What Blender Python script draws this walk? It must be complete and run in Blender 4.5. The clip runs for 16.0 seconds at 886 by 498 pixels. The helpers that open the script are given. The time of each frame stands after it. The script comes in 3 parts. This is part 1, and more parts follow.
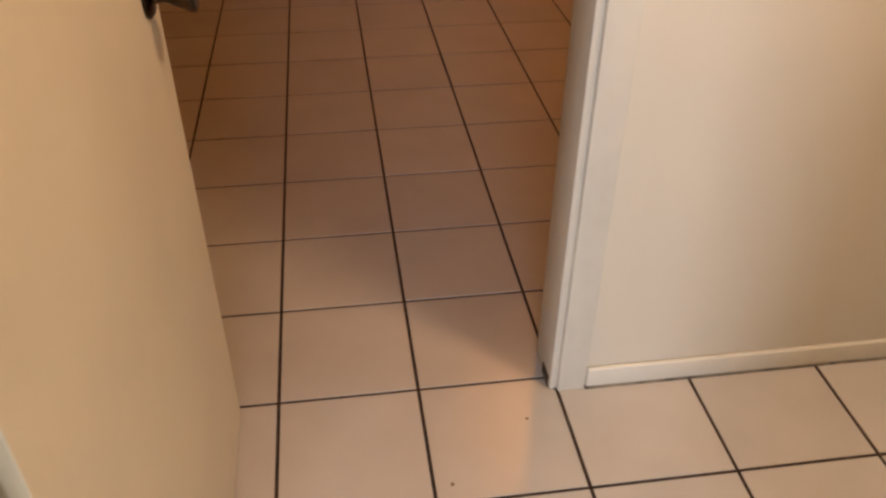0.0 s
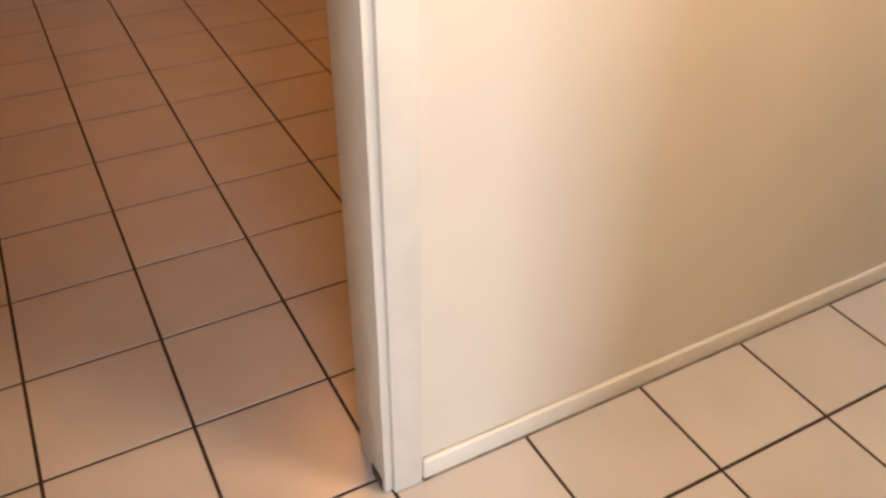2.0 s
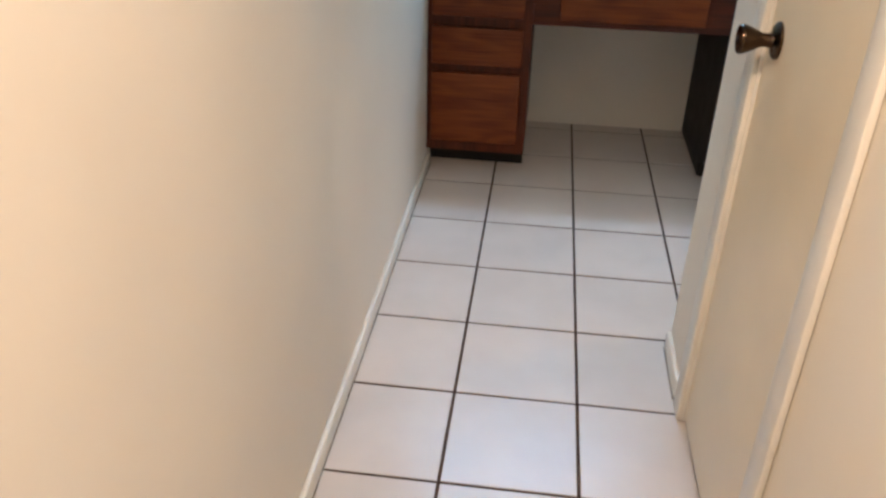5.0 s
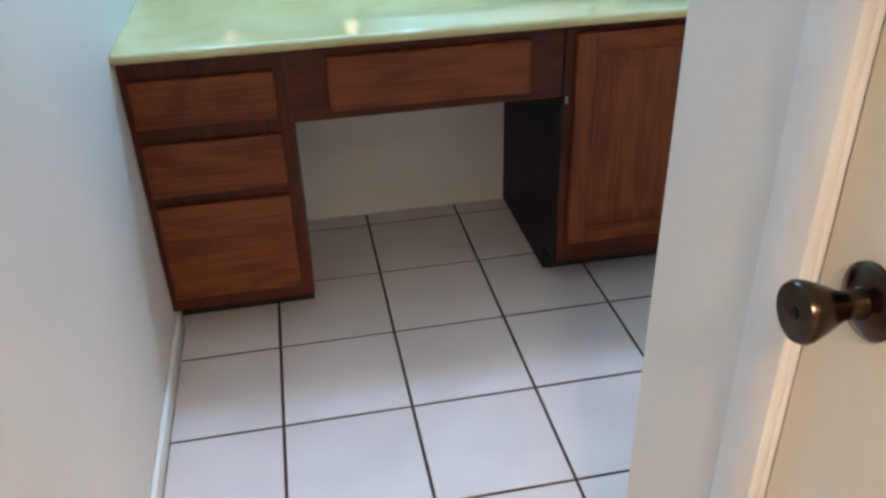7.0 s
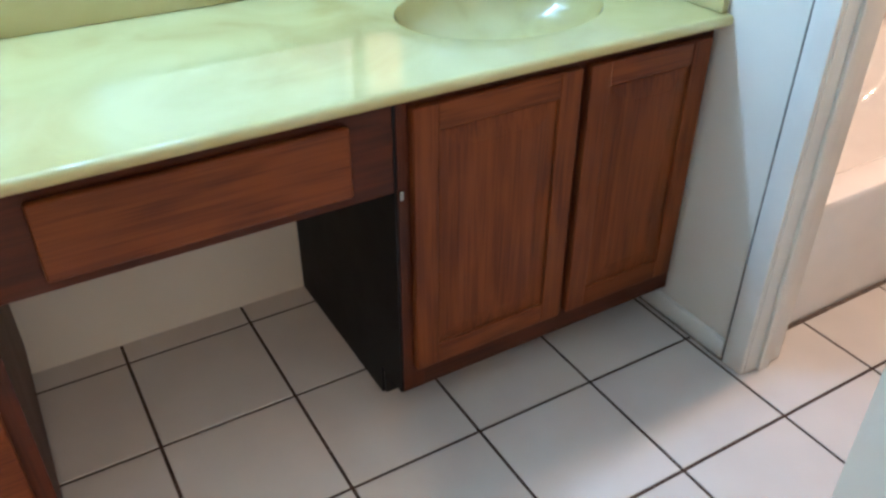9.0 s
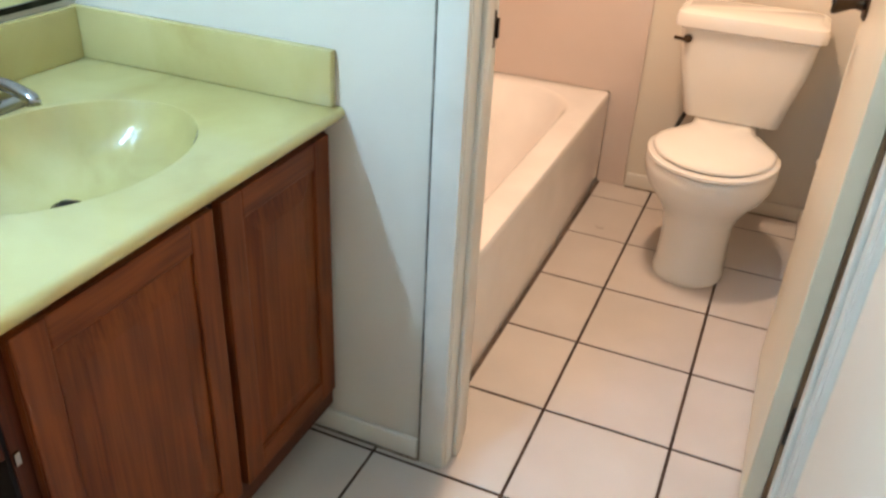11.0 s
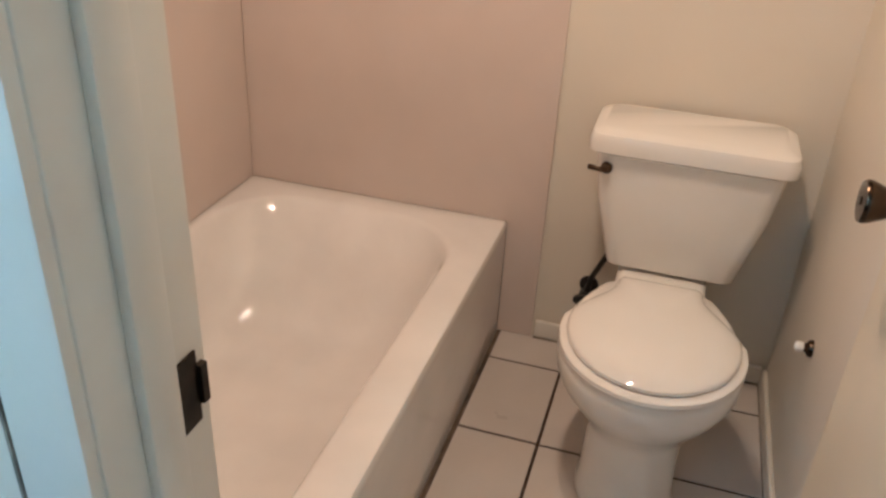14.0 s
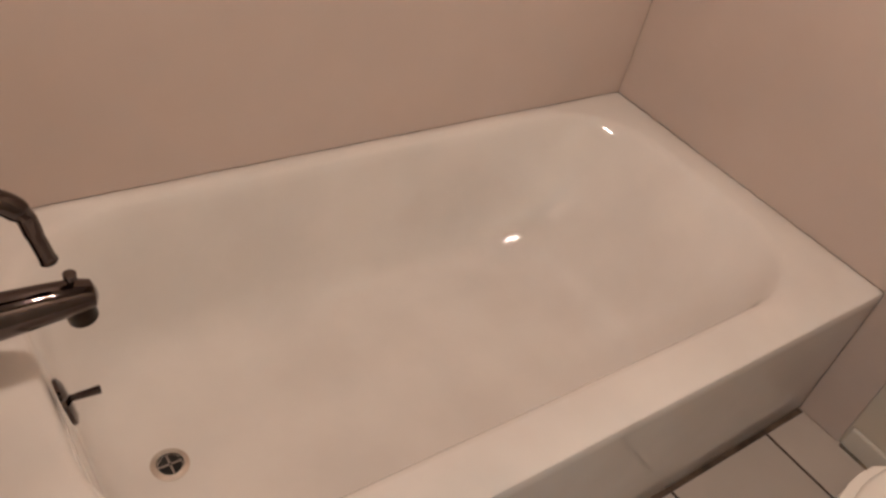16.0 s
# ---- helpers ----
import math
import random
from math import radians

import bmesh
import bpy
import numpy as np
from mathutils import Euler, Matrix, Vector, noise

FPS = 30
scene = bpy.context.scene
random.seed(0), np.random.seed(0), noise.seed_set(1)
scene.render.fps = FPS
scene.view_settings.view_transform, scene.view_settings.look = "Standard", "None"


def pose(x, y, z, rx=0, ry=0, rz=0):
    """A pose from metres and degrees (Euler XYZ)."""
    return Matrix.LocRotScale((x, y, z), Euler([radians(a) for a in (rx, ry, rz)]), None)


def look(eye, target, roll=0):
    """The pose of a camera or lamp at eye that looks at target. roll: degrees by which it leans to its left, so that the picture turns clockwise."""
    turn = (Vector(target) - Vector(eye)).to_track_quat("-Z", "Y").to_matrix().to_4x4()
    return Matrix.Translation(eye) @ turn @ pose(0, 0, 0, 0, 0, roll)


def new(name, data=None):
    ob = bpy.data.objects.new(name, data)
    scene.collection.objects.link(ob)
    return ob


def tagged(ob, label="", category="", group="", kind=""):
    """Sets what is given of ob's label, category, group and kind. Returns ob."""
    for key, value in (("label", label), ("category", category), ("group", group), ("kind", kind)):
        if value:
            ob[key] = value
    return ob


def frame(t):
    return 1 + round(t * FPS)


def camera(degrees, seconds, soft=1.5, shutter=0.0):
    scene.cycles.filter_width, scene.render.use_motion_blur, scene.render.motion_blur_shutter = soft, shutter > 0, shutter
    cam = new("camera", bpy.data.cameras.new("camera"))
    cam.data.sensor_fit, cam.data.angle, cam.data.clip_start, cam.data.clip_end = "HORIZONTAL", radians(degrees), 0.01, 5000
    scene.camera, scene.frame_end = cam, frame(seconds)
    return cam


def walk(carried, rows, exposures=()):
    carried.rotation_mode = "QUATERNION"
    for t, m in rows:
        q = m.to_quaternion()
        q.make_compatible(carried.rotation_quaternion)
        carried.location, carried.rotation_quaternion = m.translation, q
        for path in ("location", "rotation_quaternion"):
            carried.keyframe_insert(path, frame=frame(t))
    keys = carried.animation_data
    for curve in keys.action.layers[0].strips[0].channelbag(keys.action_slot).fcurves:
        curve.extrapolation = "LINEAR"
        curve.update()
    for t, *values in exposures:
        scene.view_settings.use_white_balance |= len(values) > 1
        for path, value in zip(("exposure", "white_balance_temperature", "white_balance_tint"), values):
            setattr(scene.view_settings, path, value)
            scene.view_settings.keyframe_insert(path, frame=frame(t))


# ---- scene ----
cam = camera(57.1, 16.0, soft=2.7)
PATH = [
    (0, (1.261, -0.44, 1.322), (-0.331, -0.204, 0.135), 0.6),
    (0.5, (1.192, -0.427, 1.28), (-0.397, -0.093, 0.112), 1.2),
    (1, (1.117, -0.431, 1.285), (-0.433, 0.039, 0.113), 1.6),
    (1.5, (1.037, -0.413, 1.324), (-0.446, 0.196, 0.129), 1.2),
    (2, (0.956, -0.398, 1.348), (-0.445, 0.369, 0.144), 0.7),
    (2.5, (0.895, -0.336, 1.343), (-0.421, 0.566, 0.136), -0.8),
    (3, (0.833, -0.325, 1.317), (-0.337, 0.777, 0.126), -1.5),
    (3.5, (0.623, -0.274, 1.324), (-0.261, 1.035, 0.097), 1.9),
    (4, (0.55, -0.096, 1.216), (-0.071, 1.429, 0.081), 3.3),
    (4.5, (0.507, 0.064, 1.237), (0.104, 1.721, 0.192), 3.1),
    (5, (0.452, 0.25, 1.335), (0.251, 1.968, 0.33), 1.4),
    (7.3, (0.434, 1.407, 1.324), (0.802, 3.073, 0.28), -2.2),
    (7.5, (0.439, 1.486, 1.324), (0.856, 3.134, 0.271), -2.4),
    (8, (0.458, 1.67, 1.321), (0.999, 3.268, 0.246), -1.8),
    (8.2, (0.485, 1.739, 1.333), (1.057, 3.312, 0.239), -1.7),
    (10.5, (0.552, 2.388, 1.298), (2.036, 3.247, 0.269), 3.4),
    (11, (0.625, 2.42, 1.317), (2.228, 3.068, 0.314), 3.0),
    (11.5, (0.716, 2.464, 1.327), (2.412, 2.892, 0.357), 2.7),
    (12, (0.888, 2.548, 1.324), (2.637, 2.797, 0.388), 2.0),
    (12.5, (1.027, 2.576, 1.328), (2.828, 2.764, 0.48), 1.2),
    (13, (1.195, 2.583, 1.323), (3.01, 2.815, 0.516), 0.3),
    (13.5, (1.355, 2.561, 1.331), (3.133, 2.925, 0.491), 1.6),
    (14, (1.538, 2.575, 1.339), (3.226, 3.058, 0.381), 3.1),
    (14.5, (1.73, 2.598, 1.297), (3.288, 3.231, 0.215), 7.5),
    (15, (1.878, 2.58, 1.183), (3.289, 3.435, 0.053), 9.4),
    (15.5, (1.951, 2.576, 1.246), (3.153, 3.594, 0.014), 10.4),
    (16, (1.971, 2.602, 1.253), (3.041, 3.72, -0.014), 14.6),
]
EXPOSURES = [(0, -1.6, 8000, 20), (1, -1.6, 8200, 17), (2, -1.05, 7600, 19), (2.5, -0.8, 7200, 19), (3, -0.9, 6800, 17), (3.5, -1.1, 6400, 16), (4, -1.0, 6000, 15), (5, -0.6, 6000, 15), (7.5, -0.3, 5400, 15), (8.2, -0.15, 5400, 15), (10.5, 0.0, 6700, 14), (12.5, -0.65, 6500, 13), (13.5, -0.8, 6200, 12), (14.5, -0.7, 5700, 9), (16, -0.95, 5700, 11)]
walk(cam, [(t, look(eye, target, roll)) for t, eye, target, roll in PATH], EXPOSURES)

# ---- plan, in metres ----
CEIL = 2.44
TILE = 0.305
WX = 0.035      # hall wall face
BACK = 3.735    # wall behind the vanity
EX = 1.855      # end wall with the bathroom door, face
BX = 1.97       # its bathroom face
TX = 3.50       # wall behind the toilet
RY = 2.215      # bathroom side wall
CY = 2.10       # corner of the hall wall
CT = 0.79       # counter height


def lamp(name, kind, energy, color, at, aim=None, size=0.1, size_y=None, cone=140, blend=0.4):
    data = bpy.data.lights.new(name, kind)
    data.energy, data.color = energy, color
    if kind == "AREA":
        data.shape, data.size, data.size_y = "RECTANGLE", size, size_y or size
    else:
        data.shadow_soft_size = size
    if kind == "SPOT":
        data.spot_size, data.spot_blend = radians(cone), blend
    ob = new(name, data)
    ob.matrix_world = look(at, aim) if aim else Matrix.Translation(at)
    return ob


world = bpy.data.worlds.new("world")
world.use_nodes = True
sky = world.node_tree.nodes.new("ShaderNodeTexSky")
sky.sky_type, sky.sun_disc = "NISHITA", False
sky.sun_elevation, sky.sun_rotation = radians(35), radians(60)
world.node_tree.links.new(sky.outputs[0], world.node_tree.nodes["Background"].inputs[0])
world.node_tree.nodes["Background"].inputs[1].default_value = 0.08
scene.world = world

lamp("window_daylight", "AREA", 330, (0.60, 0.77, 1.0), (4.42, -0.92, 1.35), (0, -0.5, 1.1), 1.5, 1.35)
for bx, by in ((2.50, 2.92), (2.66, 2.86)):
    lamp("bathroom_bulb", "SPOT", 54, (1.0, 0.73, 0.52), (bx, by, 2.20), size=0.022)
lamp("hall_bulb", "SPOT", 190, (1.0, 0.75, 0.51), (0.47, 0.38, 2.18), size=0.12, cone=127, blend=0.5)
lamp("room_bulb", "POINT", 58, (1.0, 0.42, 0.10), (-1.75, 0.5, 2.2), size=0.06)
for bx in (0.14, 0.40, 0.66, 0.92):
    lamp("vanity_bulb", "POINT", 24, (0.36, 0.66, 1.0), (bx, 3.60, 2.05), size=0.05)


# ---- materials ----
def material(name, color, rough=0.5, metal=0.0, vary=0.06, scale=6.0, bump=0.0, bump_scale=200.0, second=None, coat=0.0, spec=0.5, object_random=0.0):
    m = bpy.data.materials.new(name)
    m.use_nodes = True
    nt = m.node_tree
    b = nt.nodes["Principled BSDF"]
    b.inputs["Roughness"].default_value = rough
    b.inputs["Metallic"].default_value = metal
    b.inputs["Coat Weight"].default_value = coat
    b.inputs["Specular IOR Level"].default_value = spec
    tc = nt.nodes.new("ShaderNodeTexCoord")
    geo = nt.nodes.new("ShaderNodeNewGeometry")
    big = nt.nodes.new("ShaderNodeTexNoise")
    big.inputs["Scale"].default_value, big.inputs["Detail"].default_value = scale, 5
    nt.links.new(geo.outputs["Position"], big.inputs["Vector"])
    ramp = nt.nodes.new("ShaderNodeValToRGB")
    lo = second or tuple(c * (1 - vary * 2) for c in color)
    hi = color if second else tuple(min(1, c * (1 + vary)) for c in color)
    ramp.color_ramp.elements[0].position, ramp.color_ramp.elements[1].position = 0.35, 0.65
    ramp.color_ramp.elements[0].color, ramp.color_ramp.elements[1].color = (*lo, 1), (*hi, 1)
    nt.links.new(big.outputs["Fac"], ramp.inputs["Fac"])
    out = ramp.outputs["Color"]
    if object_random:
        info = nt.nodes.new("ShaderNodeObjectInfo")
        hsv = nt.nodes.new("ShaderNodeHueSaturation")
        mr = nt.nodes.new("ShaderNodeMapRange")
        mr.inputs["To Min"].default_value, mr.inputs["To Max"].default_value = 1 - object_random, 1 + object_random
        nt.links.new(info.outputs["Random"], mr.inputs["Value"])
        nt.links.new(mr.outputs["Result"], hsv.inputs["Value"])
        nt.links.new(out, hsv.inputs["Color"])
        out = hsv.outputs["Color"]
    nt.links.new(out, b.inputs["Base Color"])
    rr = nt.nodes.new("ShaderNodeMapRange")
    rr.inputs["To Min"].default_value, rr.inputs["To Max"].default_value = rough * 0.85, min(1, rough * 1.2)
    fine = nt.nodes.new("ShaderNodeTexNoise")
    fine.inputs["Scale"].default_value, fine.inputs["Detail"].default_value = bump_scale, 3
    nt.links.new(geo.outputs["Position"], fine.inputs["Vector"])
    nt.links.new(big.outputs["Fac"], rr.inputs["Value"])
    nt.links.new(rr.outputs["Result"], b.inputs["Roughness"])
    if bump:
        bp = nt.nodes.new("ShaderNodeBump")
        bp.inputs["Strength"].default_value, bp.inputs["Distance"].default_value = bump, 0.001
        nt.links.new(fine.outputs["Fac"], bp.inputs["Height"])
        nt.links.new(bp.outputs["Normal"], b.inputs["Normal"])
    return m


def oak(name, vertical, light=(0.185, 0.045, 0.009), dark=(0.092, 0.019, 0.004)):
    m = material(name, light, rough=0.45, spec=0.22)
    nt = m.node_tree
    b = nt.nodes["Principled BSDF"]
    geo = nt.nodes.new("ShaderNodeNewGeometry")
    warp = nt.nodes.new("ShaderNodeTexNoise")
    warp.inputs["Scale"].default_value, warp.inputs["Detail"].default_value = 1.0, 1.5
    mw = nt.nodes.new("ShaderNodeMapping")
    mw.inputs["Scale"].default_value = (11, 11, 2.0) if vertical else (2.6, 11, 13)
    nt.links.new(geo.outputs["Position"], mw.inputs["Vector"])
    nt.links.new(mw.outputs["Vector"], warp.inputs["Vector"])
    rings_ = nt.nodes.new("ShaderNodeMath")
    rings_.operation = "MULTIPLY"
    rings_.inputs[1].default_value = 30.0
    nt.links.new(warp.outputs["Fac"], rings_.inputs[0])
    sine = nt.nodes.new("ShaderNodeMath")
    sine.operation = "SINE"
    nt.links.new(rings_.outputs[0], sine.inputs[0])
    pores = nt.nodes.new("ShaderNodeTexNoise")
    pores.inputs["Scale"].default_value, pores.inputs["Detail"].default_value = 1.0, 3
    mp = nt.nodes.new("ShaderNodeMapping")
    mp.inputs["Scale"].default_value = (190, 190, 6) if vertical else (6, 190, 190)
    nt.links.new(geo.outputs["Position"], mp.inputs["Vector"])
    nt.links.new(mp.outputs["Vector"], pores.inputs["Vector"])
    tone = nt.nodes.new("ShaderNodeTexNoise")
    tone.inputs["Scale"].default_value = 4.0
    nt.links.new(geo.outputs["Position"], tone.inputs["Vector"])
    a = nt.nodes.new("ShaderNodeMath")
    a.operation = "MULTIPLY_ADD"
    a.inputs[1].default_value = 0.12
    nt.links.new(sine.outputs[0], a.inputs[0])
    nt.links.new(pores.outputs["Fac"], a.inputs[2])
    a2 = nt.nodes.new("ShaderNodeMath")
    a2.operation = "MULTIPLY_ADD"
    a2.inputs[1].default_value = 0.42
    nt.links.new(tone.outputs["Fac"], a2.inputs[0])
    nt.links.new(a.outputs[0], a2.inputs[2])
    ramp = nt.nodes.new("ShaderNodeValToRGB")
    ramp.color_ramp.elements[0].position, ramp.color_ramp.elements[1].position = 0.52, 1.0
    ramp.color_ramp.elements[0].color, ramp.color_ramp.elements[1].color = (*light, 1), (*dark, 1)
    nt.links.new(a2.outputs[0], ramp.inputs["Fac"])
    nt.links.new(ramp.outputs["Color"], b.inputs["Base Color"])
    bp = nt.nodes.new("ShaderNodeBump")
    bp.inputs["Strength"].default_value, bp.inputs["Distance"].default_value = 0.25, 0.001
    nt.links.new(pores.outputs["Fac"], bp.inputs["Height"])
    nt.links.new(bp.outputs["Normal"], b.inputs["Normal"])
    return m


def marble(name):
    m = material(name, (0.62, 0.60, 0.40), rough=0.09, coat=0.3)
    nt = m.node_tree
    b = nt.nodes["Principled BSDF"]
    geo = nt.nodes.new("ShaderNodeNewGeometry")
    n1 = nt.nodes.new("ShaderNodeTexNoise")
    n1.inputs["Scale"].default_value, n1.inputs["Detail"].default_value, n1.inputs["Distortion"].default_value = 4.5, 6, 0.8
    nt.links.new(geo.outputs["Position"], n1.inputs["Vector"])
    ramp = nt.nodes.new("ShaderNodeValToRGB")
    e = ramp.color_ramp.elements
    e[0].position, e[0].color = 0.30, (0.43, 0.335, 0.125, 1)
    e[1].position, e[1].color = 0.66, (0.53, 0.45, 0.20, 1)
    mid = e.new(0.46)
    mid.color = (0.49, 0.405, 0.165, 1)
    nt.links.new(n1.outputs["Fac"], ramp.inputs["Fac"])
    nt.links.new(ramp.outputs["Color"], b.inputs["Base Color"])
    return m


M_WALL = material("wall_paint", (0.69, 0.63, 0.53), rough=0.5, vary=0.02, scale=2.0, bump=0.25, bump_scale=120)
M_CEIL = material("ceiling_paint", (0.64, 0.62, 0.56), rough=0.9, vary=0.02, bump=0.5, bump_scale=60)
M_TRIM = material("trim_paint", (0.70, 0.66, 0.58), rough=0.32, vary=0.03, scale=9, bump=0.08, bump_scale=60)
M_DOOR = material("door_paint", (0.66, 0.56, 0.40), rough=0.34, vary=0.025, scale=5, bump=0.1, bump_scale=90)
M_TILE = material("glazed_tile", (0.55, 0.49, 0.435), rough=0.29, vary=0.03, scale=5, bump=0.12, bump_scale=35, object_random=0.035)
M_GROUT = material("dark_grout", (0.050, 0.026, 0.015), rough=0.9, vary=0.25, scale=15, bump=0.4)
M_OAKV = oak("stained_oak_upright", True)
M_OAKH = oak("stained_oak_level", False)
M_FRAMEV = oak("dark_stained_frame_upright", True, (0.085, 0.018, 0.005), (0.042, 0.009, 0.003))
M_FRAMEH = oak("dark_stained_frame_level", False, (0.085, 0.018, 0.005), (0.042, 0.009, 0.003))
# laminate colour taken to near black to hold the kneehole shade
M_SHADED_LAM = material("shade_darkened_laminate", (0.005, 0.004, 0.005), spec=0.15, rough=0.5, vary=0.2, scale=12)
M_BLACK = material("black_gap", (0.010, 0.008, 0.007), rough=0.8, vary=0.2)
M_MARBLE = marble("cultured_marble")
M_PORC = material("white_porcelain", (0.79, 0.76, 0.70), rough=0.05, vary=0.01, coat=0.4)
M_ENAM = material("tub_enamel", (0.78, 0.75, 0.71), rough=0.07, vary=0.03, scale=5, coat=0.4)
M_SURR = material("surround_panel", (0.62, 0.52, 0.46), rough=0.42, vary=0.03, scale=2.5, bump=0.08, bump_scale=25)
M_CHROME = material("chrome", (0.30, 0.28, 0.27), rough=0.07, metal=1.0, vary=0.04, scale=30)
# chrome for the tub fittings; dark room reflections are put into the base colour
M_CHROME_REFLECT = material("chrome_dark_reflections", (0.11, 0.09, 0.085), rough=0.06, metal=1.0, vary=0.05, scale=30)
M_NICKEL = material("bright_nickel", (0.78, 0.75, 0.70), rough=0.16, metal=1.0, vary=0.04, scale=30)
M_BRONZE = material("aged_bronze", (0.075, 0.050, 0.033), rough=0.2, metal=1.0, vary=0.2, scale=40)
M_STEEL = material("dark_steel", (0.04, 0.035, 0.03), rough=0.3, metal=1.0, vary=0.2, scale=40)
M_RUBBER = material("black_rubber", (0.012, 0.010, 0.010), rough=0.5, vary=0.2)
M_PLASTIC = material("ivory_plastic", (0.70, 0.66, 0.55), rough=0.35, vary=0.03)
M_WHITE = material("white_rubber", (0.80, 0.78, 0.72), rough=0.5, vary=0.03)
M_MIRROR = material("mirror_glass", (0.88, 0.90, 0.89), rough=0.02, metal=1.0, vary=0.0)
# brown for the floor specks and for the painted-in tone of the hinge rebate
M_BROWN = oak("brown_grain", True, (0.22, 0.12, 0.06), (0.11, 0.055, 0.028))
M_ACRYL = material("frosted_acrylic", (0.28, 0.32, 0.34), rough=0.1, vary=0.05, scale=60, coat=0.6)
M_CRACK = material("dusty_crack", (0.27, 0.23, 0.18), rough=0.9, vary=0.3, scale=25)
M_CAULK = material("old_caulk", (0.10, 0.07, 0.05), rough=0.8, vary=0.3, scale=30)


# ---- shape helpers ----
def mesh_object(name, bm, mat, parent=None, label="", kind="", smooth=False):
    me = bpy.data.meshes.new(name)
    bmesh.ops.recalc_face_normals(bm, faces=bm.faces)
    if smooth:
        for f in bm.faces:
            f.smooth = True
    if parent:
        bmesh.ops.translate(bm, verts=bm.verts, vec=-root_place(parent))
    bm.to_mesh(me)
    bm.free()
    me.materials.append(mat)
    if smooth:
        me.set_sharp_from_angle(angle=radians(42))
    ob = new(name, me)
    if parent:
        ob.parent = parent
    return tagged(ob, label=label, kind=kind)


def root_place(ob):
    place = Vector((0, 0, 0))
    while ob:
        place += Vector(ob.location)
        ob = ob.parent
    return place


def part(name, bm, mat, parent, label="", smooth=False):
    return mesh_object(name, bm, mat, parent, label, smooth=smooth)


def setting(name, bm, mat, label="", smooth=False):
    return mesh_object(name, bm, mat, None, label, "structure", smooth)


def thing(name, at, label, category, group=""):
    ob = new(name)
    ob.location = at
    ob.empty_display_size = 0.05
    return tagged(ob, label, category, group)


def box(x0, x1, y0, y1, z0, z1, bevel=0.0, segs=2, bm=None):
    b = bmesh.new()
    bmesh.ops.create_cube(b, size=1)
    for v in b.verts:
        v.co = Vector(((x0 + x1) / 2 + v.co.x * (x1 - x0), (y0 + y1) / 2 + v.co.y * (y1 - y0), (z0 + z1) / 2 + v.co.z * (z1 - z0)))
    if bevel:
        bmesh.ops.bevel(b, geom=list(b.edges), offset=bevel, segments=segs, affect="EDGES", profile=0.5)
    return merge(bm, b) if bm else b


def merge(bm, other):
    me = bpy.data.meshes.new("tmp")
    other.to_mesh(me)
    other.free()
    bm.from_mesh(me)
    bpy.data.meshes.remove(me)
    return bm


def rings(loops, close_start=True, close_end=True):
    """A skin over closed loops of equally many points."""
    b = bmesh.new()
    vs = [[b.verts.new(p) for p in loop] for loop in loops]
    n = len(vs[0])
    for a, c in zip(vs, vs[1:]):
        for i in range(n):
            b.faces.new((a[i], a[(i + 1) % n], c[(i + 1) % n], c[i]))
    if close_start:
        b.faces.new(vs[0][::-1])
    if close_end:
        b.faces.new(vs[-1])
    return b


def lathe(profile, axis, at, n=24):
    """Turns (radius, height) pairs round an axis 'x', '-x', 'y', '-y', 'z' that starts at a place."""
    q = {"z": (0, 0, 1), "x": (1, 0, 0), "-x": (-1, 0, 0), "y": (0, 1, 0), "-y": (0, -1, 0), "-z": (0, 0, -1)}.get(axis, axis)
    rot = Vector((0, 0, 1)).rotation_difference(Vector(q).normalized()).to_matrix()
    loops = []
    for r, h in profile:
        loops.append([Vector(at) + rot @ Vector((max(r, 1e-4) * math.cos(a), max(r, 1e-4) * math.sin(a), h)) for a in (2 * math.pi * i / n for i in range(n))])
    return rings(loops)


def tube(points, radii, n=12):
    pts = [Vector(p) for p in points]
    loops, up = [], Vector((0.13, 0.27, 0.95)).normalized()
    for i, p in enumerate(pts):
        d = (pts[min(i + 1, len(pts) - 1)] - pts[max(i - 1, 0)]).normalized()
        s = d.cross(up).normalized()
        u = s.cross(d)
        r = radii[i] if isinstance(radii, (list, tuple)) else radii
        loops.append([p + s * r * math.cos(a) + u * r * math.sin(a) for a in (2 * math.pi * k / n for k in range(n))])
    return rings(loops)


def curve_points(points, steps=6):
    out, p = [], [Vector(q) for q in points]
    p = [p[0]] + p + [p[-1]]
    for i in range(1, len(p) - 2):
        for k in range(steps):
            t = k / steps
            a, b, c, d = p[i - 1 : i + 3]
            out.append(0.5 * (2 * b + (c - a) * t + (2 * a - 5 * b + 4 * c - d) * t * t + (3 * b - a - 3 * c + d) * t ** 3))
    return out + [p[-2]]


def rounded(cx, cy, hx, hy, r, z, n=6):
    """A rounded rectangle as a loop of 4 * (n + 1) points."""
    out = []
    for q, (sx, sy) in enumerate(((1, 1), (-1, 1), (-1, -1), (1, -1))):
        for k in range(n + 1):
            a = math.pi / 2 * (q + k / n)
            out.append(Vector((cx + sx * (hx - r) + r * math.cos(a), cy + sy * (hy - r) + r * math.sin(a), z)))
    return out


# ---- walls, ceiling ----
def wall(name, *boxes, mat=None, label="cream painted plaster wall"):
    bm = bmesh.new()
    for b in boxes:
        box(*b, bm=bm)
    return setting(name, bm, mat or M_WALL, label)


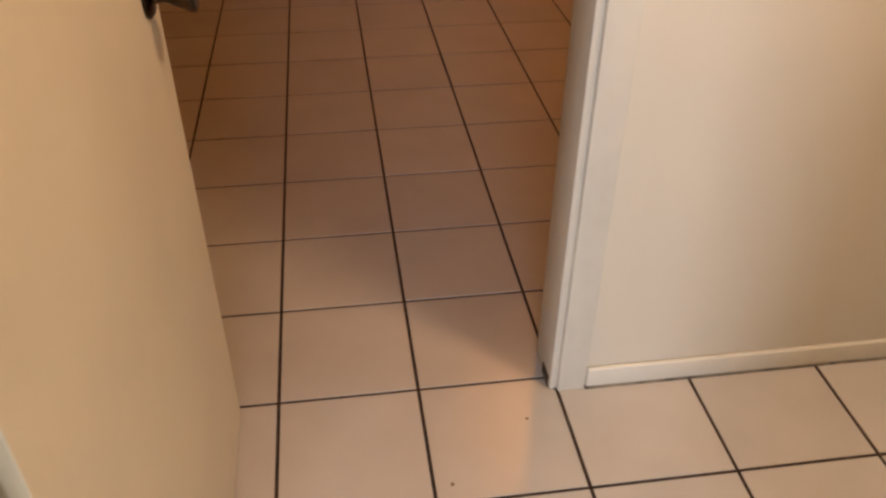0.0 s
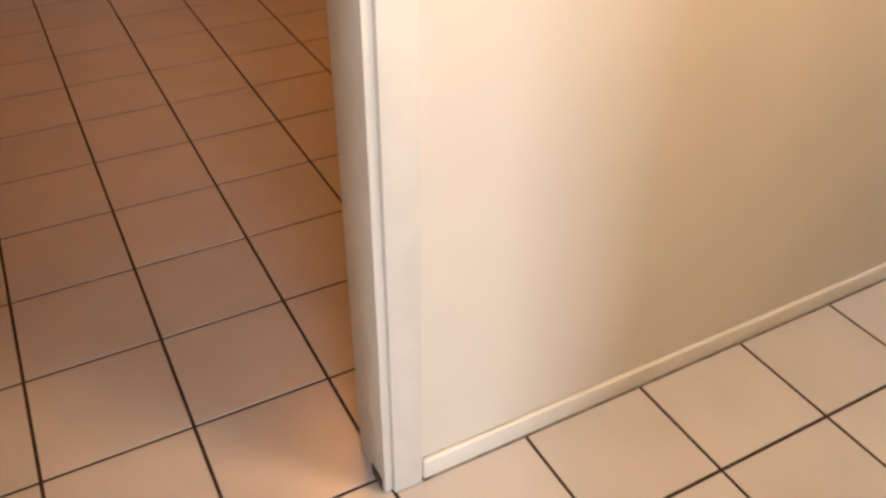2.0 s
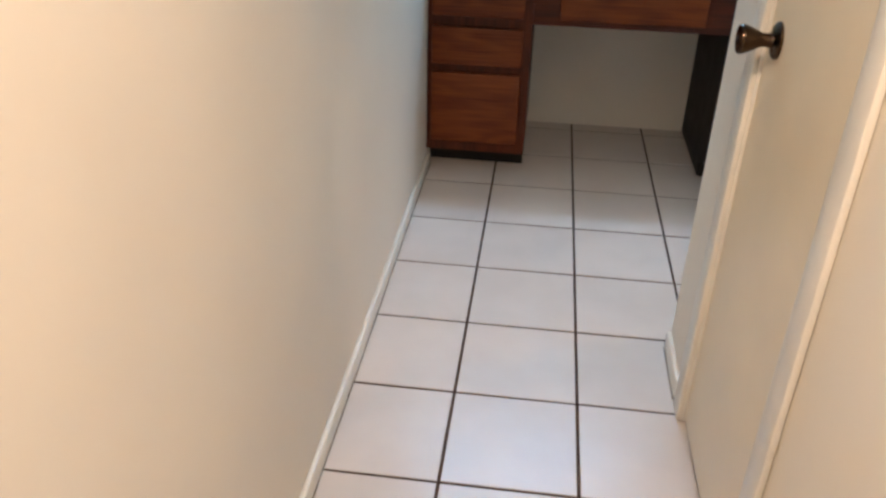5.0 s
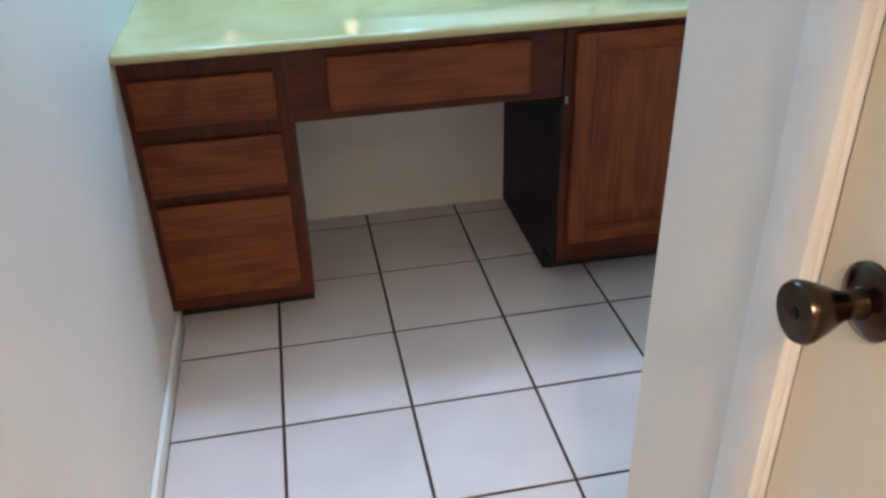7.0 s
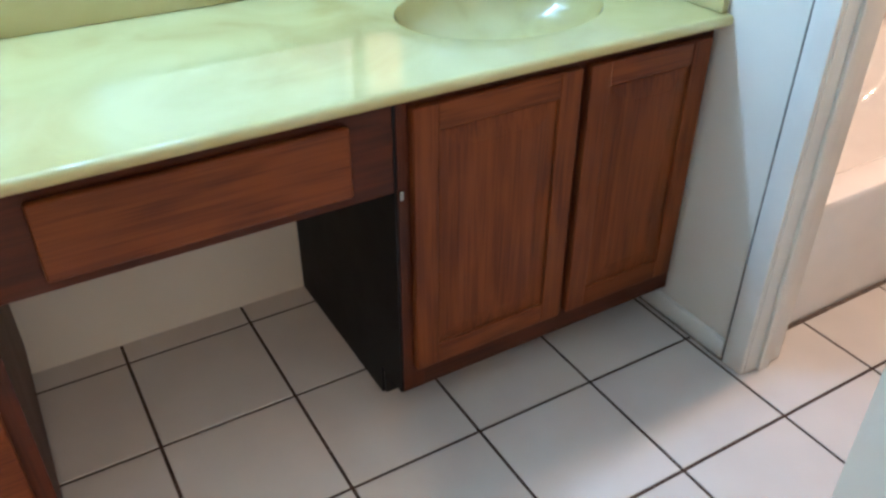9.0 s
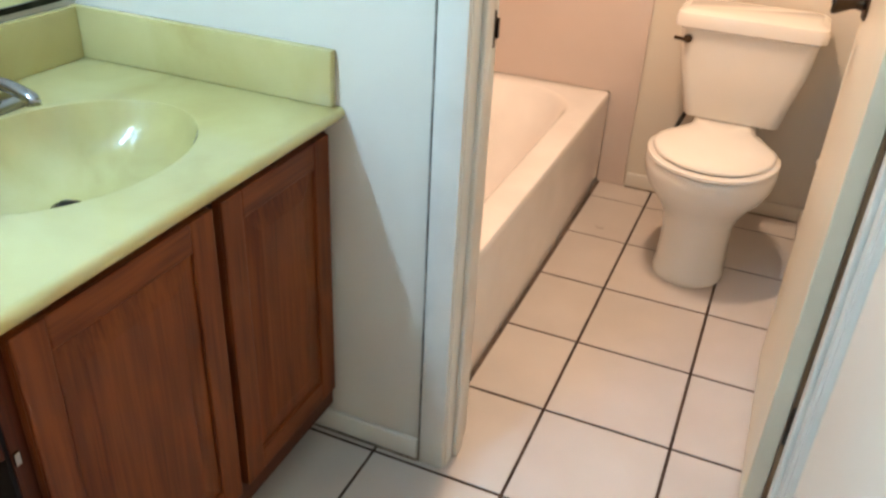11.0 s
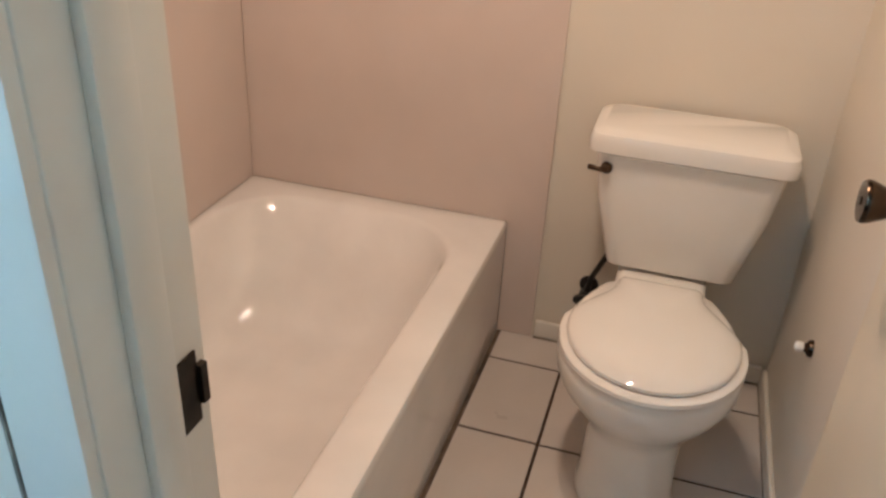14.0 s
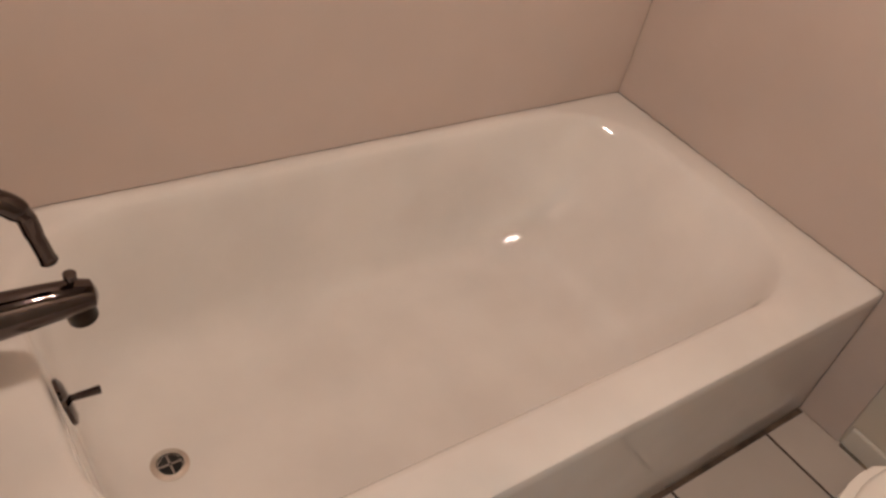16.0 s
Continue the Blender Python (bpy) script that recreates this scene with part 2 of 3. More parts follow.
HEAD = 2.05
wall("wall_hall", (-0.08, WX, 0.0, BACK + 0.1, -0.01, CEIL), (-0.08, WX, -0.82, 0.0, HEAD, CEIL), (-0.08, WX, -1.10, -0.82, -0.01, CEIL))
wall("wall_vanity_back", (WX, TX + 0.1, BACK, BACK + 0.1, -0.01, CEIL))
wall("wall_bathroom_door", (EX, BX, 2.895, BACK, -0.01, CEIL), (EX, BX, RY, 2.895, HEAD, CEIL))
wall("wall_bathroom_side", (0.97, TX + 0.1, CY, RY, -0.01, CEIL))
wall("wall_toilet", (TX, TX + 0.1, RY, BACK, -0.01, CEIL))
wall("wall_hall_closet", (0.86, 0.97, 0.16, 1.25, -0.01, CEIL), (0.86, 0.97, 1.25, 1.82, HEAD, CEIL), (0.86, 0.97, 1.82, CY, -0.01, CEIL))
wall("wall_closet", (0.97, 1.45, 1.15, 1.17, -0.01, CEIL), (0.97, 1.45, 1.90, 1.92, -0.01, CEIL), (1.45, 1.47, 1.15, 1.92, -0.01, CEIL))
wall("wall_bedroom_door", (0.86, 0.97, -3.0, -0.72, -0.01, CEIL), (0.86, 0.97, -0.72, 0.16, HEAD, CEIL))
wall("wall_hall_south", (WX, 0.86, -1.10, -1.0, -0.01, CEIL))
wall("wall_bedroom", (0.97, 4.6, -3.1, -3.0, -0.01, CEIL), (0.97, 4.6, 1.10, 1.15, -0.01, CEIL), (4.5, 4.6, -3.0, -1.70, -0.01, CEIL),
     (4.5, 4.6, -0.15, 1.10, -0.01, CEIL), (4.5, 4.6, -1.70, -0.15, -0.01, 0.65), (4.5, 4.6, -1.70, -0.15, 2.05, CEIL))
wall("wall_far_room", (-3.6, -3.5, -3.1, 1.6, -0.01, CEIL), (-3.5, -0.08, 1.5, 1.6, -0.01, CEIL), (-3.5, -0.08, -3.1, -3.0, -0.01, CEIL),
     (-0.08, WX, -3.1, -1.10, -0.01, CEIL))
setting("ceiling", box(-3.6, 4.6, -3.1, BACK + 0.1, CEIL, CEIL + 0.1), M_CEIL, "off-white ceiling")
setting("floor", box(-3.6, 4.6, -3.1, BACK + 0.1, -0.12, -0.0025), M_GROUT, "floor bed with dark brown grout joints")
window = setting("window_1", box(4.52, 4.56, -1.70, -1.65, 0.65, 2.05), M_TRIM, "white window in the bedroom wall")
for nm, b in (("window_frame", (4.52, 4.56, -0.20, -0.15, 0.65, 2.05)), ("window_frame", (4.52, 4.56, -1.65, -0.20, 0.65, 0.70)),
              ("window_frame", (4.52, 4.56, -1.65, -0.20, 2.0, 2.05)), ("window_frame", (4.52, 4.56, -0.945, -0.905, 0.70, 2.0))):
    part(nm, box(*b), M_TRIM, window)

# ---- trim ----
BASE_H = 0.058


def baseboard(x0, x1, y0, y1, label="low cream baseboard with a rounded top"):
    long_x = x1 - x0 > y1 - y0
    e = 0.001
    joint = (x0, x1, y0 - e, y1 + e) if long_x else (x0 - e, x1 + e, y0, y1)
    ob = setting("baseboard", box(x0, x1, y0, y1, 0.0045, BASE_H, bevel=0.005, segs=3), M_TRIM, label, smooth=True)
    part("caulk_joint", box(*joint, 0.0003, 0.0044), M_CRACK, ob, "dark gap under the baseboard")
    return ob


def trim(b, label="cream painted door casing", bevel=0.004):
    return setting("trim", box(*b, bevel=bevel, segs=2), M_TRIM, label, smooth=True)


baseboard(WX, WX + 0.013, 0.062, 3.20)
baseboard(EX - 0.013, EX, 2.950, 3.26)
setting("trim", box(EX - 0.0138, EX + 0.001, 2.9446, 2.9470, 0.001, HEAD + 0.07), M_CRACK, "dark open crack beside the door casing")
baseboard(TX - 0.013, TX, RY + 0.014, 2.848)
baseboard(BX + 0.01, TX - 0.014, RY, RY + 0.013)
baseboard(0.847, 0.86, 1.885, CY - 0.001)
baseboard(0.847, 0.86, 0.235, 1.228)
baseboard(0.87, 1.76, CY, CY + 0.013)
# added strips: their brown stands in for rebate shade and warm bounced light
setting("trim", box(EX + 0.0735, BX - 0.001, 2.2332, 2.2345, 0.002, HEAD - 0.002), M_BROWN, "brown strip added for the shaded, warm-lit hinge rebate")
setting("trim", box(1.9708, 1.9744, 2.2346, 2.2456, 0.015, HEAD - 0.015), M_BROWN, "brown strip added for the shaded, warm-lit hinge rebate")
# hall opening to the far room
trim((WX - 0.003, WX + 0.014, -0.002, 0.060, 0.001, HEAD + 0.07))
trim((-0.083, WX + 0.004, -0.018, 0.0, 0.001, HEAD), "grey-cream door jamb")
trim((-0.097, -0.08, -0.002, 0.060, 0.001, HEAD + 0.07))
trim((WX - 0.003, WX + 0.014, -0.88, -0.82, 0.001, HEAD + 0.07))
trim((WX - 0.003, WX + 0.014, -0.819, -0.003, HEAD + 0.002, HEAD + 0.07))
# bedroom doorway
trim((0.857, 0.973, 0.142, 0.16, 0.001, HEAD), "cream door jamb")
trim((0.857, 0.973, -0.72, -0.702, 0.001, HEAD), "cream door jamb")
trim((0.846, 0.859, 0.160, 0.225, 0.001, HEAD + 0.07))
trim((0.846, 0.859, -0.785, -0.72, 0.001, HEAD + 0.07))
# closet door casing
trim((0.846, 0.859, 1.805, 1.872, 0.001, HEAD + 0.07))
trim((0.846, 0.859, 1.232, 1.297, 0.001, HEAD + 0.07))
trim((0.857, 0.973, 1.803, 1.82, 0.001, HEAD), "cream door jamb")
trim((0.857, 0.973, 1.25, 1.299, 0.001, HEAD), "cream door jamb")
# bathroom doorway: casings, jambs, stops
trim((EX - 0.014, EX + 0.002, 2.887, 2.944, 0.001, HEAD + 0.07))
trim((EX - 0.014, EX + 0.002, 2.155, 2.228, 0.001, HEAD + 0.07))
trim((EX - 0.014, EX + 0.002, 2.229, 2.881, HEAD - 0.01, HEAD + 0.07))
trim((EX - 0.003, BX + 0.003, 2.884, 2.895, 0.001, HEAD), "cream door jamb", 0.002)
trim((EX - 0.003, BX + 0.003, RY, 2.233, 0.001, HEAD), "cream door jamb", 0.002)
trim((EX + 0.035, EX + 0.072, 2.874, 2.8845, 0.001, HEAD), "cream door stop", 0.003)
trim((EX + 0.035, EX + 0.072, 2.2325, 2.243, 0.001, HEAD), "cream door stop", 0.003)


# ---- doors ----
def knob(parent, at, out):
    """A waisted door knob with its rose; out: the unit way it stands from the leaf."""
    k = part("door_knob", lathe([(0.0, 0.0), (0.033, 0.0), (0.033, 0.004), (0.027, 0.009), (0.014, 0.011), (0.012, 0.022), (0.013, 0.030),
                                 (0.019, 0.042), (0.0255, 0.058), (0.0265, 0.064), (0.0245, 0.068), (0.012, 0.0685), (0.0, 0.068)], out, at, 28), M_BRONZE, parent, "dark bronze knob", smooth=True)
    tip = Vector(at) + Vector(out) * 0.0684
    part("keyhole", lathe([(0, 0), (0.005, 0), (0.005, 0.0015), (0, 0.0016)], out, tip, 12), M_STEEL, k, "small dark release hole")
    return k


def hinge(parent, x, y, z, axis_len=0.085):
    return part("hinge", merge(lathe([(0, 0), (0.0055, 0), (0.0055, axis_len), (0.003, axis_len + 0.006), (0, axis_len + 0.006)], "z", (x, y, z), 12),
                               box(x - 0.001, x + 0.014, y - 0.0015, y + 0.0015, z, z + axis_len)), M_STEEL, parent, "small dark metal hinge")


door1 = setting("door_1", box(0.03, 0.842, -0.722, -0.687, 0.012, HEAD - 0.01, bevel=0.002), M_DOOR, "open cream flush door with a dark bronze knob")
knob(door1, (0.105, -0.687, 0.935), (0, 1, 0))
knob(door1, (0.105, -0.722, 0.935), (0, -1, 0))
for z in (0.22, 1.0, 1.75):
    hinge(door1, 0.850, -0.700, z)

door2 = setting("door_2", box(0.862, 0.895, 1.302, 1.800, 0.022, HEAD - 0.01, bevel=0.002), M_DOOR, "closed cream flush closet door with a dark bronze knob")
knob(door2, (0.862, 1.735, 0.945), (-1, 0, 0))
for z in (0.27, 1.0, 1.75):
    hinge(door2, 0.858, 1.3005, z)

door3 = setting("door_3", box(1.975, 2.602, 2.246, 2.281, 0.012, HEAD - 0.012, bevel=0.002), M_DOOR, "open cream flush bathroom door with a dark bronze knob")
knob(door3, (2.515, 2.281, 0.955), (0, 1, 0))
part("latch", box(2.6015, 2.6035, 2.254, 2.273, 0.925, 0.985), M_BRONZE, door3, "bronze latch plate")
for z in (0.24, 1.0, 1.74):
    hinge(door3, 1.9735, 2.240, z)

strike = tagged(mesh_object("strike_plate", merge(box(1.932, 1.958, 2.8815, 2.8838, 0.912, 0.976), box(1.958, 1.966, 2.878, 2.8838, 0.927, 0.962)), M_STEEL), "dark metal strike plate on the cream bathroom door jamb", "strike plate")

stop = thing("door_stop", (3.10, RY, 0.385), "small wall door stop with a dark base and white tip", "door stop")
part("base", lathe([(0, 0), (0.019, 0), (0.017, 0.008), (0.010, 0.012), (0.008, 0.018), (0, 0.018)], "y", (3.10, RY + 0.0005, 0.385), 18), M_BRONZE, stop, smooth=True)
part("tip", lathe([(0, 0), (0.010, 0), (0.012, 0.010), (0.011, 0.014), (0.006, 0.018), (0, 0.018)], "y", (3.10, RY + 0.018, 0.385), 16), M_WHITE, stop, "white rubber tip", smooth=True)


grille = thing("wall_grille", (0.86, 0.965, 0.24), "ivory louvred wall grille low on the hall wall", "vent")
gf = bmesh.new()
for b in ((0.842, 0.8595, 0.82, 0.845, 0.10, 0.365), (0.842, 0.8595, 1.085, 1.11, 0.10, 0.365), (0.8425, 0.8595, 0.845, 1.085, 0.10, 0.125), (0.8425, 0.8595, 0.845, 1.085, 0.34, 0.365)):
    box(*b, bm=gf)
part("frame", gf, M_PLASTIC, grille)
part("backing", box(0.857, 0.8595, 0.845, 1.085, 0.125, 0.34), M_BLACK, grille, "dark opening behind the slats")
for n in range(11):
    z = 0.135 + n * 0.0188
    part("slat", rings([[Vector((0.8445, y, z)), Vector((0.8460, y, z)), Vector((0.8560, y, z + 0.013)), Vector((0.8545, y, z + 0.013))] for y in (0.8455, 1.0845)]), M_PLASTIC, grille)

specks = tagged(mesh_object("rust_specks", merge(merge(lathe([(0, 0), (0.004, 0), (0.003, 0.0008), (0, 0.001)], "z", (0.262, -0.268, 0.0003), 9), lathe([(0, 0), (0.0035, 0), (0.0025, 0.0008), (0, 0.001)], "z", (0.115, -0.085, 0.0003), 8)),
                                           lathe([(0, 0), (0.002, 0), (0.0015, 0.0006), (0, 0.0008)], "z", (0.42, 0.33, 0.0003), 7)), M_BROWN), "tiny brown dirt specks on the pale floor tiles", "dirt", kind="stuff")
smudge = setting("trim", box(-0.02, 0.030, -0.0205, -0.0182, 0.0005, 0.030, bevel=0.0008), M_CAULK, "dark smudged foot of the door jamb")


# ---- vanity ----
FACE = 3.165


def raised_door(name, parent, x0, x1, z0, z1, y, upright=True):
    """A frame-and-panel front, 20 mm thick, its face at y."""
    mat = M_OAKV if upright else M_OAKH
    d = part(name, box(x0, x1, y + 0.007, y + 0.019, z0, z1, bevel=0.002), mat, parent)
    s = 0.052
    for nm, b, m in (("stile", (x0, x0 + s, y, y + 0.008, z0, z1), M_OAKV), ("stile", (x1 - s, x1, y, y + 0.008, z0, z1), M_OAKV),
                     ("rail", (x0 + s, x1 - s, y + 0.0005, y + 0.008, z0, z0 + s), M_OAKH), ("rail", (x0 + s, x1 - s, y + 0.0005, y + 0.008, z1 - s, z1), M_OAKH)):
        part(nm, box(*b, bevel=0.003), m, d)
    hx, hz = (x1 - x0) / 2 - s, (z1 - z0) / 2 - s
    cx, cz = (x0 + x1) / 2, (z0 + z1) / 2

    def loop(inset, yy):
        return [Vector((cx + sx * (hx - inset), yy, cz + sz * (hz - inset))) for sx, sz in ((-1, -1), (1, -1), (1, 1), (-1, 1))]

    part("panel", rings([loop(0.003, y + 0.0075), loop(0.004, y + 0.0065), loop(0.040, y + 0.001), loop(0.043, y + 0.0005)]), M_OAKV, d, "raised oak panel")
    return d


def slab_front(name, parent, x0, x1, z0, z1, y):
    d = part(name, box(x0, x1, y, y + 0.019, z0, z1, bevel=0.006, segs=3), M_OAKH, parent, smooth=True)
    return d


drawers = thing("drawer_cabinet", (0.22, 3.45, 0.0), "reddish stained oak drawer cabinet with three drawers under the marble counter", "cabinet")
part("body", box(WX + 0.001, 0.412, FACE, BACK - 0.002, 0.080, 0.762), M_FRAMEV, drawers)
part("plinth", box(WX + 0.012, 0.400, 3.262, BACK - 0.002, 0.001, 0.0795), M_FRAMEH, drawers)
part("toe_kick", box(WX + 0.004, 0.408, 3.256, 3.2615, 0.002, 0.0795), M_BLACK, drawers, "black recessed toe kick")
for z0, z1 in ((0.598, 0.716), (0.422, 0.560), (0.122, 0.393)):
    slab_front("drawer", drawers, 0.052, 0.382, z0, z1, FACE - 0.019)

desk = thing("desk_drawer_apron", (0.76, 3.3, 0.56), "reddish stained oak apron with one wide drawer over the kneehole", "drawer")
part("apron", box(0.4125, 1.091, FACE + 0.0005, FACE + 0.020, 0.578, 0.762), M_FRAMEH, desk)
part("drawer_box", box(0.47, 1.05, FACE + 0.021, 3.62, 0.60, 0.74), M_OAKV, desk, "plain wooden drawer box")
slab_front("drawer", desk, 0.505, 1.005, 0.602, 0.737, FACE - 0.019)

sinkcab = thing("sink_cabinet", (1.47, 3.45, 0.0), "reddish stained oak sink cabinet with two raised-panel doors", "cabinet")
part("body", box(1.0985, EX - 0.004, FACE + 0.020, BACK - 0.002, 0.080, 0.62), M_FRAMEV, sinkcab)
for nm, b, m in (("rail", (1.150, EX - 0.05, FACE, FACE + 0.019, 0.080, 0.160), M_FRAMEH), ("rail", (1.150, EX - 0.05, FACE, FACE + 0.019, 0.725, 0.762), M_FRAMEH),
                 ("stile", (1.0985, 1.1498, FACE, FACE + 0.019, 0.080, 0.762), M_FRAMEV), ("stile", (1.475, 1.53, FACE, FACE + 0.019, 0.1605, 0.7245), M_FRAMEV),
                 ("stile", (EX - 0.0498, EX - 0.003, FACE, FACE + 0.019, 0.080, 0.762), M_FRAMEV)):
    part(nm, box(*b), m, sinkcab)
# kneehole shade is put into this panel's colour
part("side_panel", merge(box(1.092, 1.098, FACE + 0.001, 3.262, 0.080, 0.761), box(1.092, 1.098, 3.262, BACK - 0.002, 0.002, 0.761)), M_SHADED_LAM, sinkcab, "dark laminate side panel with the kneehole shade in its colour")
part("toe_kick", box(1.0985, EX - 0.004, 3.256, 3.262, 0.002, 0.0795), M_BLACK, sinkcab, "black recessed toe kick")
raised_door("door", sinkcab, 1.122, 1.492, 0.145, 0.742, FACE - 0.020)
raised_door("door", sinkcab, 1.512, 1.832, 0.145, 0.742, FACE - 0.020)
part("hinge", box(1.0995, 1.108, FACE - 0.006, FACE - 0.001, 0.560, 0.580, bevel=0.001), M_CHROME, sinkcab, "small chrome cabinet hinge")

# counter with an oval bowl moulded in
SX, SY, SA, SB = 1.475, 3.408, 0.232, 0.182
counter = thing("vanity_counter", (0.94, 3.44, CT), "long pale yellow-green cultured marble vanity counter with an oval bowl", "counter")
bm = bmesh.new()
N = 48
cx0, cx1, cy0, cy1 = WX + 0.001, EX - 0.001, 3.135, BACK - 0.001
outer, rim = [], []
for i in range(N):
    a = 2 * math.pi * i / N
    dx, dy = math.cos(a), math.sin(a)
    k = 0.27 / max(abs(dx), abs(dy))
    outer.append((SX + dx * k, SY + dy * k, CT))
loops = [outer]
for f, z in ((1.02, 0.0), (1.0, -0.001), (0.985, -0.007), (0.96, -0.022), (0.91, -0.046), (0.81, -0.074), (0.63, -0.094), (0.40, -0.106), (0.12, -0.111)):
    loops.append([(SX + SA * f * math.cos(2 * math.pi * i / N), SY + SB * f * math.sin(2 * math.pi * i / N) + (1 - f) * 0.02, CT + z) for i in range(N)])
bowl = rings(loops, close_start=False)
part("basin", bowl, M_MARBLE, counter, "oval moulded wash basin", smooth=True)
bx0, bx1, by0, by1 = SX - 0.27, SX + 0.27, SY - 0.27, SY + 0.27
slab = bmesh.new()
for b in ((cx0, bx0, cy0, cy1), (bx1, cx1, cy0, cy1), (bx0, bx1, cy0, by0), (bx0, bx1, by1, cy1)):
    box(b[0], b[1], b[2], b[3], 0.765, CT, bm=slab)
bmesh.ops.remove_doubles(slab, verts=slab.verts, dist=0.0005)
part("slab", slab, M_MARBLE, counter)
part("front_edge", tube([(cx0, cy0, CT - 0.0125), (cx1, cy0, CT - 0.0125)], 0.0125, 16), M_MARBLE, counter, "rounded front edge", smooth=True)
part("backsplash", box(cx0, cx1 - 0.02, BACK - 0.022, BACK - 0.002, CT + 0.0005, 0.895, bevel=0.004), M_MARBLE, counter, smooth=True)
part("sidesplash", box(EX - 0.021, EX - 0.001, 3.14, BACK - 0.002, CT + 0.0005, 0.895, bevel=0.004), M_MARBLE, counter, smooth=True)
dr = part("drain", lathe([(0, 0), (0.026, 0), (0.026, 0.004), (0.019, 0.006), (0.017, 0.003), (0, 0.003)], "z", (SX, SY + 0.018, CT - 0.1105), 20), M_CHROME, counter, "chrome drain ring", smooth=True)
part("stopper", lathe([(0, 0), (0.015, 0), (0.015, 0.006), (0.010, 0.010), (0, 0.010)], "z", (SX, SY + 0.018, CT - 0.1075), 18), M_STEEL, dr, "dark drain stopper", smooth=True)

fx, fy = 1.520, 3.622
faucet = thing("basin_faucet", (fx, fy, CT), "small chrome basin faucet with a clear ball handle on the counter", "faucet")
part("base", rings([rounded(fx, fy, 0.078, 0.026, 0.024, CT + z) if not sh else rounded(fx, fy, 0.078 - sh, 0.026 - sh, 0.022 - sh, CT + z) for z, sh in ((0.0, 0), (0.012, 0), (0.018, 0.004), (0.020, 0.010))]), M_CHROME, faucet, smooth=True)
part("spout", tube(curve_points([(fx, fy, CT + 0.015), (fx, fy - 0.01, CT + 0.05), (fx, fy - 0.05, CT + 0.062), (fx, fy - 0.11, CT + 0.05), (fx, fy - 0.118, CT + 0.038)]), 0.0115), M_CHROME, faucet, smooth=True)
part("hub", lathe([(0, 0), (0.026, 0), (0.025, 0.020), (0.020, 0.042), (0.013, 0.050), (0, 0.050)], "z", (fx, fy, CT + 0.018), 24), M_CHROME, faucet, smooth=True)
part("ball_handle", lathe([(0, 0), (0.008, 0), (0.010, 0.006), (0.017, 0.012), (0.021, 0.022), (0.018, 0.033), (0.011, 0.039), (0, 0.040)], "z", (fx, fy, CT + 0.068), 12), M_ACRYL, faucet, "clear faceted ball handle", smooth=True)

mirror = thing("wall_mirror", (0.95, BACK - 0.004, 0.915), "large frameless wall mirror above the backsplash", "mirror")
part("glass", box(WX + 0.03, EX - 0.04, BACK - 0.006, BACK - 0.001, 0.912, 1.86), M_MIRROR, mirror)
part("channel", box(WX + 0.03, EX - 0.04, BACK - 0.009, BACK - 0.0065, 0.906, 0.918), M_STEEL, mirror, "thin dark mirror channel")

bar = thing("vanity_light_bar", (0.94, BACK, 2.0), "chrome light bar with round frosted bulbs above the mirror", "light fixture")
part("back_plate", box(0.05, 1.02, BACK - 0.03, BACK - 0.001, 1.99, 2.10, bevel=0.006), M_CHROME, bar, smooth=True)
for px in (0.14, 0.40, 0.66, 0.92):
    part("socket", lathe([(0, 0), (0.03, 0), (0.026, 0.03), (0, 0.03)], "-y", (px, BACK - 0.03, 2.05), 18), M_CHROME, bar, smooth=True)

outlet = thing("wall_outlet", (EX, 3.27, 1.075), "ivory double outlet plate on the wall above the counter", "outlet")
part("plate", box(EX - 0.007, EX, 3.213, 3.329, 1.018, 1.135, bevel=0.002), M_PLASTIC, outlet, smooth=True)
for yy in (3.248, 3.294):
    for zz in (1.053, 1.098):
        r = part("receptacle", box(EX - 0.0095, EX - 0.0068, yy - 0.016, yy + 0.016, zz - 0.014, zz + 0.014, bevel=0.0008), M_PLASTIC, outlet)
        for dy in (-0.006, 0.006):
            part("slot", box(EX - 0.0100, EX - 0.0093, yy + dy - 0.0012, yy + dy + 0.0012, zz - 0.005, zz + 0.006), M_BLACK, r, "dark slot")


# ---- bathtub ----
TY0, TY1, TZ = 2.957, BACK - 0.002, 0.355
tub = thing("bathtub", (2.73, 3.34, 0.0), "off-white enamel bathtub with a flat apron beside the tile floor", "bathtub")
tx0, tx1 = BX + 0.002, TX - 0.002


def tub_loop(cx, cy, hx, hy, r, z):
    return rounded(cx, cy, hx, hy, r, z, 8)


